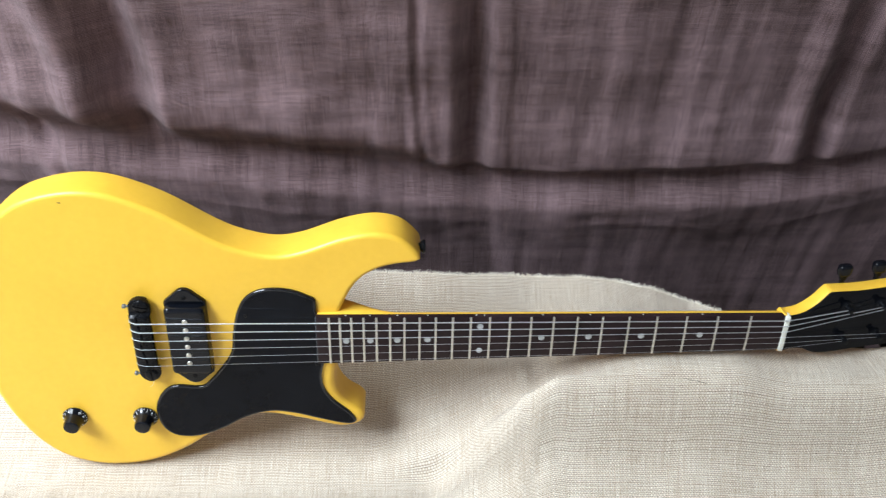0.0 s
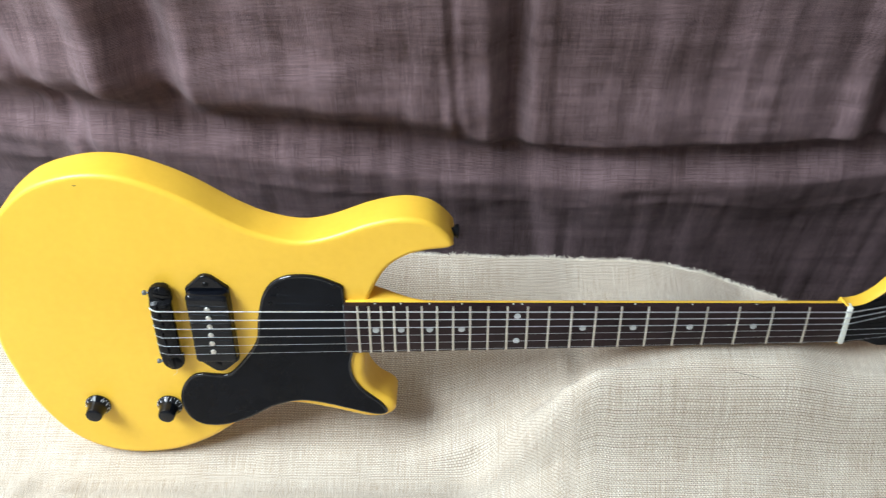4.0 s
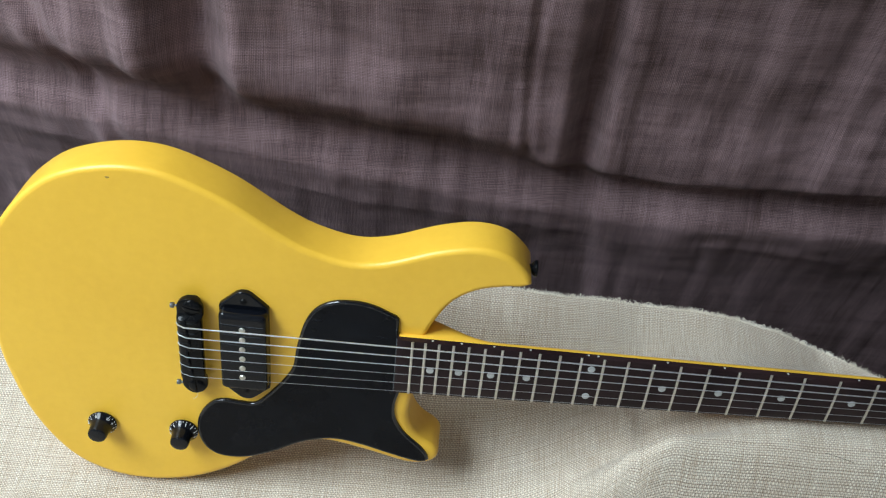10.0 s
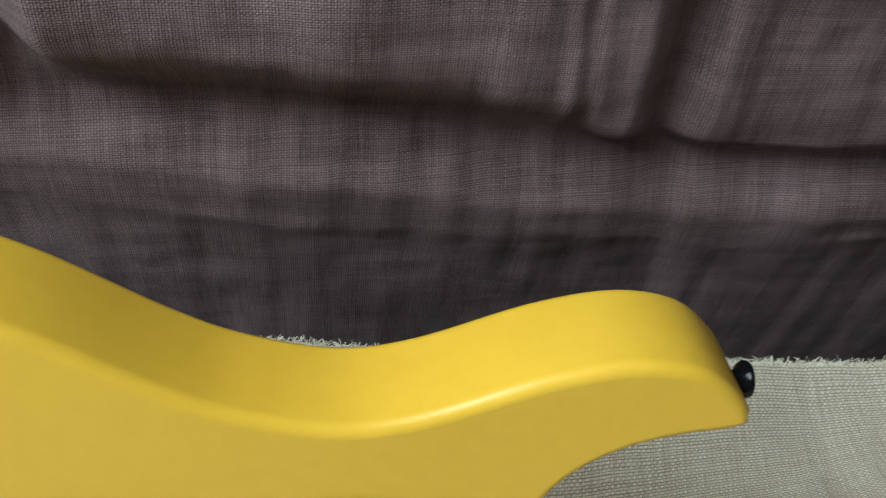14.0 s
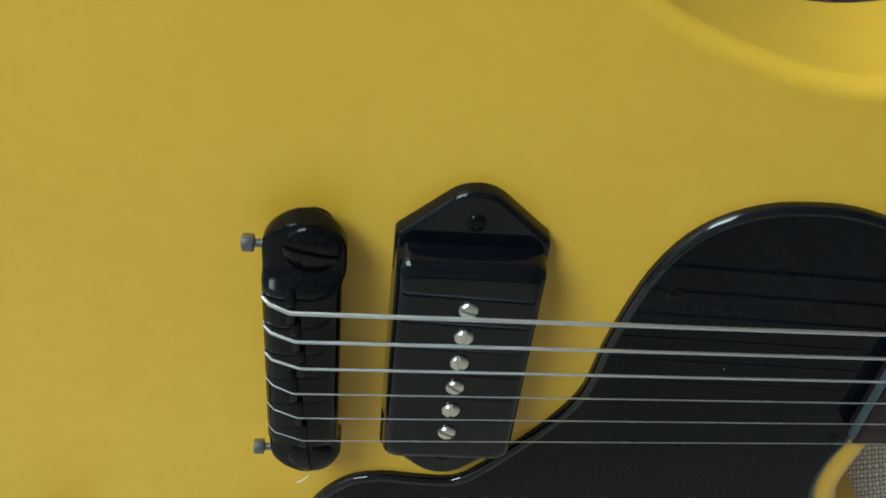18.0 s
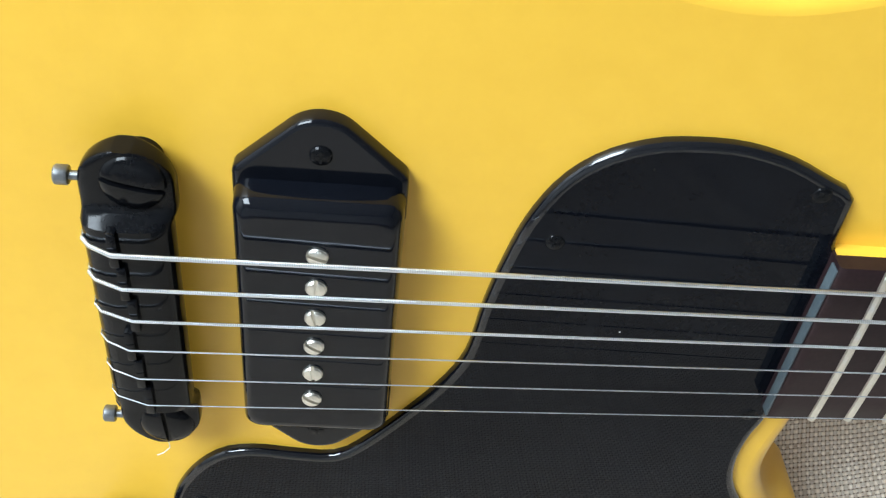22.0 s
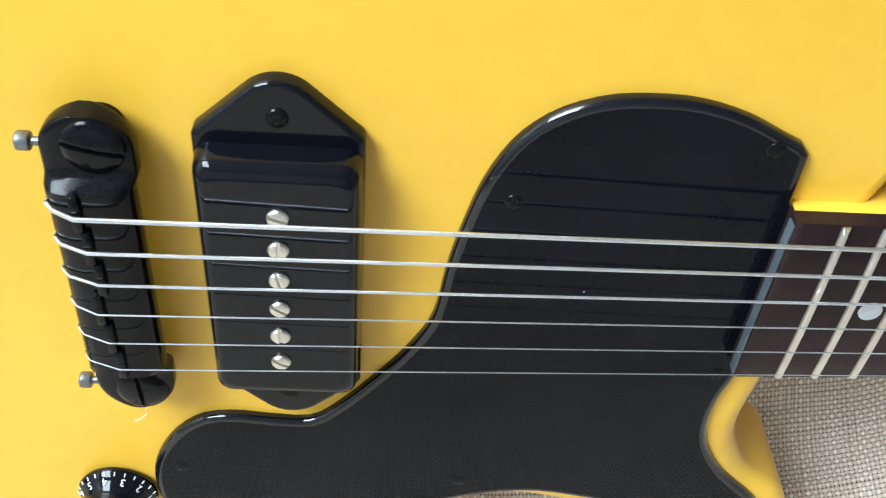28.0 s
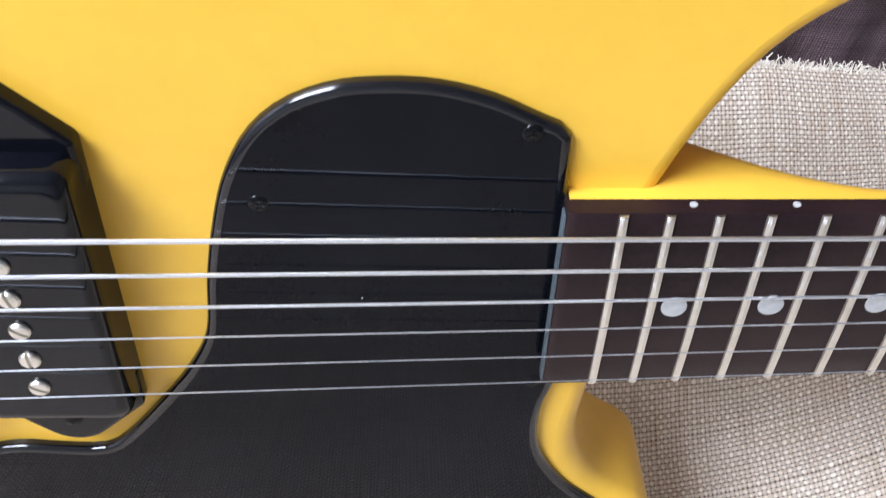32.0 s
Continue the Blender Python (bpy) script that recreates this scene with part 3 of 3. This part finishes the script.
for n in (3, 5, 7, 9, 12, 15, 17, 19, 21):
    x = (fret_x(n) + fret_x(n - 1)) / 2
    for z in ((0.0147, -0.0147) if n == 12 else (0.0,)):
        o = part("position_marker", turned([(0.0031, 0.0), (0.0031, -0.0008), (0.0027, -0.0009)], 20), PEARL, board)
        o.location = (x, board_y(x) + (0.0001 if n != 12 else 0.0004), z)
    for dx in ((-0.004, 0.004) if n == 12 else (0.0,)):
        o = part("side_marker", turned([(0.0009, -0.0002), (0.0009, 0.0003)], 12, "z"), PEARL, board)
        o.location = (x + dx, board_y(x) + 0.0035, half_width(x))
bm = box(SCALE - 0.0005, SCALE + 0.0042, board_y(SCALE) - 0.0022, board_y(SCALE) + 0.006, -0.0216, 0.0216, 0.0008)
part("nut", bm, BONE, guitar, "off-white bone nut")

# headstock, tilted back
TIP = pose(SCALE + 0.003, board_y(SCALE) + 0.0015, 0, 0, 0, 9.5)
HEAD = [(-6, 19.5), (0, 21.2), (14, 23.6), (27, 32), (37, 43.6), (41, 45.6), (70, 44), (103, 45), (135, 48), (162, 52), (166.5, 33), (171.5, 14), (171.5, -8), (165, -31),
        (128, -30), (93, -30.5), (58, -32), (40, -31), (32, -28), (22, -23), (8, -21.5), (-6, -21)]
loop = spline([(a / 1000, b / 1000) for a, b in HEAD], 110)
head = part("headstock", slab(loop, 0.0, 0.0135, 0.0008, 2), YELLOW, guitar, sharp=50)
head.matrix_basis = TIP
loop = spline([(max(a, 1) / 1000, b / 1000) for a, b in HEAD], 110)
part("face_plate", slab(loop + inward(loop) * 0.0006, -0.0012, -0.0001, 0.0003, 2), PLATE, head, "glossy black headstock veneer")
mark = spline([(u + 0.005, z) for u, z in ((0.1475, -0.006), (0.1470, 0.003), (0.1500, 0.0075), (0.1475, 0.012), (0.1520, 0.0185), (0.1590, 0.019), (0.1635, 0.013), (0.1640, 0.003), (0.1600, -0.005), (0.1540, -0.009))], 44)
part("emblem", slab(mark, -0.0016, -0.0010, 0.0002, 2), FADED, head, "pale worn emblem on the headstock")
for z, w, u in ((0.0125, 0.009, 0.1610), (0.0065, 0.010, 0.1605), (0.0005, 0.008, 0.1595)):
    part("emblem_bar", box(u - w / 2, u + w / 2, -0.0019, -0.0014, z - 0.0009, z + 0.0009, 0.0002), PLATE, head, "dark stroke in the emblem")

POSTS = [(0.060, 0.0265), (0.098, 0.0260), (0.136, 0.0280), (0.064, -0.0125), (0.102, -0.0125), (0.136, -0.0110)]
for k, (u, z) in enumerate(POSTS):
    side = 1 if k < 3 else -1
    tuner = part("tuner", turned([(0.0056, -0.0013), (0.0056, -0.003), (0.0048, -0.0036), (0.0036, -0.0040), (0.0034, -0.0050)], 20), BLACK_METAL, guitar, "black machine head")
    tuner.matrix_basis = TIP @ pose(u, 0, z)
    part("post", turned([(0.0031, -0.004), (0.0029, -0.0075), (0.0025, -0.0088), (0.0031, -0.0105), (0.0029, -0.0118), (0.0015, -0.0121)], 16), BLACK_METAL, tuner)
    reach = (0.0530 - z) if side > 0 else (0.0395 + z)
    part("housing", box(-0.0075, 0.0075, 0.0108, 0.0215, -0.0085, 0.0085, 0.0025), BLACK_METAL, tuner)
    part("shaft", turned([(0.0026, 0.006 * side), (0.0026, (reach - 0.006) * side), (0.0038, (reach - 0.005) * side), (0.0038, (reach - 0.002) * side)], 12, "z"), BLACK_METAL, tuner).location = (0, 0.0162, 0)
    prof = spline([(-0.0045, 0.0), (-0.0066, 0.003), (-0.0072, 0.0085), (-0.0060, 0.0125), (0, 0.0135), (0.0060, 0.0125), (0.0072, 0.0085), (0.0066, 0.003), (0.0045, 0.0)], 30)
    o = part("button", slab(prof, -0.0042, 0.0042, 0.003, 4), BLACK, tuner, "glossy black tuner button")
    o.matrix_basis = pose(0, 0.0162, (reach - 0.002) * side) @ (pose(0, 0, 0) if side > 0 else pose(0, 0, 0, 0, 180, 0))

# pickguard
GUARD = [(166.8, 43.6), (165.6, 45.7), (160.5, 48.4), (151, 53.5), (140, 56.7), (128, 57), (119, 55.6), (109.5, 51.2), (101.8, 43.6), (95.8, 32), (91.8, 18), (88.6, 2), (86, -17), (80, -31),
         (71, -46), (60, -60), (52, -66.5), (40, -66.5), (28, -65.5), (17, -68.5), (7, -79.5), (1, -95), (2, -114), (9, -128), (22, -135), (44, -134), (69, -124),
         (94, -111), (119, -104), (142, -107.2), (165, -115), (184, -120.5), (196, -121.8), (202, -117.5), (196, -106.5), (187, -97.3), (180, -90), (173.4, -80), (169.8, -71), (168.5, -61), (169.2, -50), (171.0, -41), (171.6, -34), (173, -26), (173, 0), (173, 24), (170, 26), (167.6, 27.5), (167.1, 35)]
pts = spline([on_guard(a, b) for a, b in GUARD], 170, closed=False)
guard = part("pickguard", slab(pts, -0.0029, 0.0003, 0.0018, 6, 0.0002), BEVEL, guitar, "glossy black plastic pickguard", sharp=50)
part("face", slab(pts + inward(pts) * 0.0024, -0.00296, -0.0027, 0.00003, 2), PLATE, guard, "mirror-smooth black face", sharp=50)


def slotted(profile, depth, gap, n=24):
    """A turned head whose top, down to the depth, is cut by a slot of that half width along x."""
    top = min(h for r, h in profile)
    low = [(r, h) for r, h in profile if h > top + depth]
    r_cut = [r for r, h in profile if h <= top + depth][0]
    bm = turned(low + [(r_cut, top + depth)], n)
    cap = turned([(r_cut, top + depth)] + [(r, h) for r, h in profile if h <= top + depth], n)
    me = bpy.data.meshes.new("half")
    for s in (1, -1):
        half = cap.copy()
        cut = bmesh.ops.bisect_plane(half, geom=half.verts[:] + half.edges[:] + half.faces[:], plane_co=(0, 0, gap * s), plane_no=(0, 0, -s), clear_outer=True)
        edges = [e for e in cut["geom_cut"] if isinstance(e, bmesh.types.BMEdge)]
        bmesh.ops.edgeloop_fill(half, edges=edges)
        half.to_mesh(me)
        half.free()
        bm.from_mesh(me)
    bpy.data.meshes.remove(me)
    cap.free()
    return bm


def screw_head(parent, x, y, z, r=0.0024, material=BLACK_METAL, turn=0.0):
    """A small cross-head screw."""
    s = part("screw", turned([(r, 0.0004), (r, -0.0002), (r * 0.85, -0.0006), (r * 0.45, -0.0008)], 20), material, parent)
    s.matrix_basis = pose(x, y, z, 0, turn, 0)
    for a in (0, 90):
        o = part("recess", box(-r * 0.6, r * 0.6, -0.00095, -0.0006, -r * 0.13, r * 0.13), BLACK_METAL, s, "dark cross recess", smooth=False)
        o.matrix_basis = pose(0, 0, 0, 0, a, 0)
    return s


for x, z, a in ((98.8, 25.6, 20), (158.2, 45, 50), (95, -92, 10), (7.2, -89, 70), (165, -35, 0)):
    screw_head(guard, x / 1000, -0.0026, z / 1000, 0.0025, BLACK_METAL, a)

# pickup
PX = 0.0427


def rounded(cx, cz, hx, hz, r, k=6):
    """A rounded rectangle of (x, z)."""
    out = []
    for sx, sz, a0 in ((1, 1, 0), (-1, 1, 90), (-1, -1, 180), (1, -1, 270)):
        for i in range(k + 1):
            a = radians(a0 + 90 * i / k)
            out.append((cx + sx * (hx - r) + r * math.cos(a), cz + sz * (hz - r) + r * math.sin(a)))
    return np.array(out)


def fillet(corners, k=6):
    """A closed outline of (x, z) from corners (x, z, radius), each rounded by its radius."""
    out = []
    for i, (x, z, r) in enumerate(corners):
        p = np.array((x, z))
        a, b = np.array(corners[i - 1][:2]) - p, np.array(corners[(i + 1) % len(corners)][:2]) - p
        a, b = a / np.linalg.norm(a), b / np.linalg.norm(b)
        half = math.acos(max(-1.0, min(1.0, float(a @ b)))) / 2
        d = r / math.tan(half)
        c = p + (a + b) / np.linalg.norm(a + b) * r / math.sin(half)
        u, v = p + a * d - c, p + b * d - c
        turn = math.atan2(u[0] * v[1] - u[1] * v[0], float(u @ v))
        for n in range(k + 1):
            q = turn * n / k
            out.append(c + np.array((u[0] * math.cos(q) - u[1] * math.sin(q), u[0] * math.sin(q) + u[1] * math.cos(q))))
    return np.array(out)


PICK_Y = -0.0128
rings = []
for k in range(9):
    a = math.pi / 2 * k / 8
    ix, iz = 0.0028 * (1 - math.sin(a)), 0.0042 * (1 - math.sin(a))
    rings.append([(x, PICK_Y + 0.0042 * (1 - math.cos(a)), z) for x, z in rounded(PX, 0, 0.0192 - ix, 0.0402 - iz, 0.0040)])
rings.append([(x, 0.0004, z) for x, z in rounded(PX, 0, 0.0199, 0.0412, 0.0042)])
pickup = part("pickup", loft(rings), BLACK, guitar, "glossy black single-coil pickup cover")
for s in (1, -1):
    ear = fillet([(PX - 0.0199, 0.030 * s, 0.001), (PX - 0.0199, 0.0428 * s, 0.0030), (PX, 0.0612 * s, 0.0105), (PX + 0.0199, 0.0428 * s, 0.0030), (PX + 0.0199, 0.030 * s, 0.001)], 10)
    part("ear", slab(ear, -0.0046, 0.0004, 0.0014, 4, 0.0002), BLACK, pickup)
    screw_head(pickup, PX, -0.0046, 0.0482 * s, 0.0026)
POLE = [0.0262, 0.0159, 0.0056, -0.0047, -0.0150, -0.0253]
for k, z in enumerate(POLE):
    p = part("pole_piece", slotted([(0.0026, 0.0), (0.0026, -0.0002), (0.0026, -0.0006), (0.0022, -0.0011), (0.0010, -0.0013)], 0.0010, 0.00045), NICKEL, guitar, "slotted nickel pole screw")
    p.matrix_basis = pose(PX + 0.0001 - 0.0002 * k, PICK_Y, z * 0.985, 0, (20, 88, 75, 35, 85, 30)[k], 0)

# bridge: a wrap-around bar on two studs
BRIDGE_X = -0.0063
rings = []
for k in range(61):
    z = 0.0498 * math.sin(math.pi / 2 * (-1 + 2 * k / 60))
    a = abs(z)
    end = math.sqrt(max(0.0, 1 - max(0.0, (a - 0.0402) / 0.0098) ** 2))
    lug = float(smooth_step(0.0322, 0.0336, a))
    w = 0.0102 + 0.0004 * lug
    top, low = -0.0152 + 0.0046 * lug, -0.0035 - 0.0005 * lug
    cx = 0.0064 + 0.0006 * lug + BRIDGE_X
    ring = []
    for i in range(28):
        q = 2 * math.pi * i / 28
        c, s = math.cos(q), math.sin(q)
        ex, ey = 0.7 - 0.35 * lug, 0.8 - 0.35 * lug
        ring.append((cx + max(end, 0.02) * w * math.copysign(abs(c) ** ex, c), (top + low) / 2 + (low - top) / 2 * math.copysign(abs(s) ** ey, s), z))
    rings.append(ring)
bridge = part("bridge", loft(rings), BLACK_METAL, guitar, "black wrap-around bridge", sharp=50)
SADDLE = [BRIDGE_X + d for d in (0.0040, 0.0052, 0.0064, 0.0044, 0.0056, 0.0068)]
STRING_Z = [0.0268, 0.0164, 0.0060, -0.0044, -0.0148, -0.0250]
for k in range(6):
    z = STRING_Z[k]
    part("saddle_step", box(SADDLE[k] - 0.0012, SADDLE[k] + 0.0012, -0.0167, -0.0130, z - 0.00515, z + 0.00515, 0.0006), BLACK_METAL, bridge)
for s in (1, -1):
    stud = part("stud", slotted([(0.0050, -0.001), (0.0050, -0.0095), (0.0074, -0.0102), (0.0075, -0.0132), (0.0073, -0.0141), (0.0066, -0.0149), (0.0047, -0.0155), (0.0018, -0.0157)], 0.0036, 0.0007, 32), BLACK_METAL, guitar, "slotted black bridge stud")
    stud.matrix_basis = pose(0.0088 + BRIDGE_X, 0.0036, 0.0418 * s, 0, 12 if s > 0 else 86, 0)
    bolt = part("set_screw", turned([(0.0011, 0.0), (0.0011, -0.0062), (0.0021, -0.0063), (0.0023, -0.0066), (0.0023, -0.0090), (0.0020, -0.0094), (0.0010, -0.0094), (0.0009, -0.0086)], 20, "x"), GREY_METAL, guitar, "grey hex bridge screw")
    bolt.location = (0.0010 + BRIDGE_X, -0.0082, 0.0412 * s)

# strings
GAUGE = [0.00062, 0.00050, 0.00040, 0.00022, 0.00018, 0.00015]
NUT_Z = [0.0175, 0.0105, 0.0035, -0.0035, -0.0105, -0.0175]
BRIDGE_Y = -0.0178
NUT_Y = board_y(SCALE) - 0.0028
for k in range(6):
    r, z, nz = GAUGE[k], STRING_Z[k], NUT_Z[k]
    pu, pz = POSTS[(0, 1, 2, 5, 4, 3)[k]]
    post = TIP @ Vector((pu - 0.002, -0.0090, pz))
    pts = [(BRIDGE_X - 0.0030, -0.0092, z + 0.0008), (BRIDGE_X - 0.0035, -0.0106, z + 0.0007), (BRIDGE_X - 0.0031, -0.0132, z + 0.0006), (BRIDGE_X - 0.0012, -0.0154, z + 0.0004), (SADDLE[k], BRIDGE_Y, z)]
    n = 14
    pts += [(SADDLE[k] + (SCALE + 0.001 - SADDLE[k]) * i / n, BRIDGE_Y + (NUT_Y - BRIDGE_Y) * i / n, z + (nz - z) * i / n) for i in range(1, n + 1)]
    pts += [(SCALE + 0.0045, NUT_Y + 0.0004, nz), tuple(post)]
    s = part("string", tube(pts, r, 10), WOUND if k < 3 else STEEL, guitar, "wound steel string" if k < 3 else "plain steel string")

# knobs
KNOB = [(0.0122, -0.0008), (0.0127, -0.0020), (0.0124, -0.0031), (0.0112, -0.0044), (0.0098, -0.0060), (0.0089, -0.0082), (0.0084, -0.0115), (0.0082, -0.0162), (0.0077, -0.0178), (0.0064, -0.0184), (0.002, -0.0184)]


def figure(text, size):
    """The mesh of a short text in the built-in font, centred."""
    c = bpy.data.curves.new("figure", "FONT")
    c.body, c.size, c.align_x, c.align_y, c.extrude, c.resolution_u = text, size, "CENTER", "CENTER", 0.00008, 3
    o = new("figure", c)
    bpy.context.view_layer.update()
    me = bpy.data.meshes.new_from_object(o.evaluated_get(bpy.context.evaluated_depsgraph_get()))
    bpy.data.objects.remove(o)
    me.materials.clear()
    me.materials.append(PRINT)
    return me


FIGURES = [figure(str(d), 0.0033) for d in range(11)]
for x, first in ((-0.0865, 110), (-0.0150, -18)):
    knob = part("knob", turned(KNOB, 56), BLACK, guitar, "black bell-shaped control knob with white numbers")
    knob.matrix_basis = pose(x, 0, -0.1058)
    for d in range(21):
        a = radians(first + 15 * d)
        out = Vector((math.cos(a), 0, math.sin(a)))
        up = (-out * 0.0026 + Vector((0, -0.0029, 0))).normalized()
        side = Vector((0, 1, 0)).cross(out).normalized()
        normal = side.cross(up).normalized()
        if normal.dot(out) < 0:
            side, normal = -side, -normal
        turn = Matrix((side, up, normal)).transposed().to_4x4()
        if d % 2 == 0:
            o = new("number", FIGURES[d // 2])
            o.parent = knob
            o.matrix_basis = Matrix.Translation(out * 0.01075 + Vector((0, -0.0051, 0)) + normal * 0.0002) @ turn
            o["label"] = "white number on the skirt"
        q = part("tick", box(-0.00016, 0.00016, -0.0006, 0.0006, -0.0001, 0.00012), PRINT, knob, smooth=False)
        q.matrix_basis = Matrix.Translation(out * 0.01215 + Vector((0, -0.0034, 0)) + normal * 0.0001) @ turn

# strap buttons
for m in (pose(0.2605, 0.0190, 0.0918, 0, 0, 0), pose(-0.1645, 0.0215, 0.004, 0, 180, 0)):
    o = part("strap_button", turned([(0.0040, -0.003), (0.0040, 0.0008), (0.0034, 0.0025), (0.0034, 0.0055), (0.0060, 0.0075), (0.0068, 0.0090), (0.0066, 0.0105), (0.0040, 0.0112)], 28, "x"), BLACK_METAL, guitar, "black metal strap button")
    o.matrix_basis = m

# a chip in the paint and a loose thread by the bridge
o = part("paint_chip", turned([(0.0013, 0.0), (0.0011, -0.00012), (0.0004, -0.00016)], 9), STAIN, guitar, "small brown paint chip")
o.matrix_basis = pose(-0.0557, 0.0, 0.1495, 0, 0, 0) @ Matrix.Diagonal((1.3, 1, 0.7, 1))
part("loose_thread", tube([(0.0040, -0.0060, -0.0490), (0.0034, -0.0066, -0.0520), (0.0012, -0.0072, -0.0538), (0.0014, -0.0078, -0.0562), (-0.0004, -0.0082, -0.0582), (-0.0022, -0.0085, -0.0590)], 0.00016, 5), THREAD, guitar, "fine white thread hanging from the bridge stud")
o = part("dust_speck", turned([(0.0002, 0.0), (0.00018, -0.00015), (0.00005, -0.0002)], 8), PRINT, guitar, "white dust speck on the pickguard")
o.matrix_basis = pose(0.121, -0.0029, -0.004)
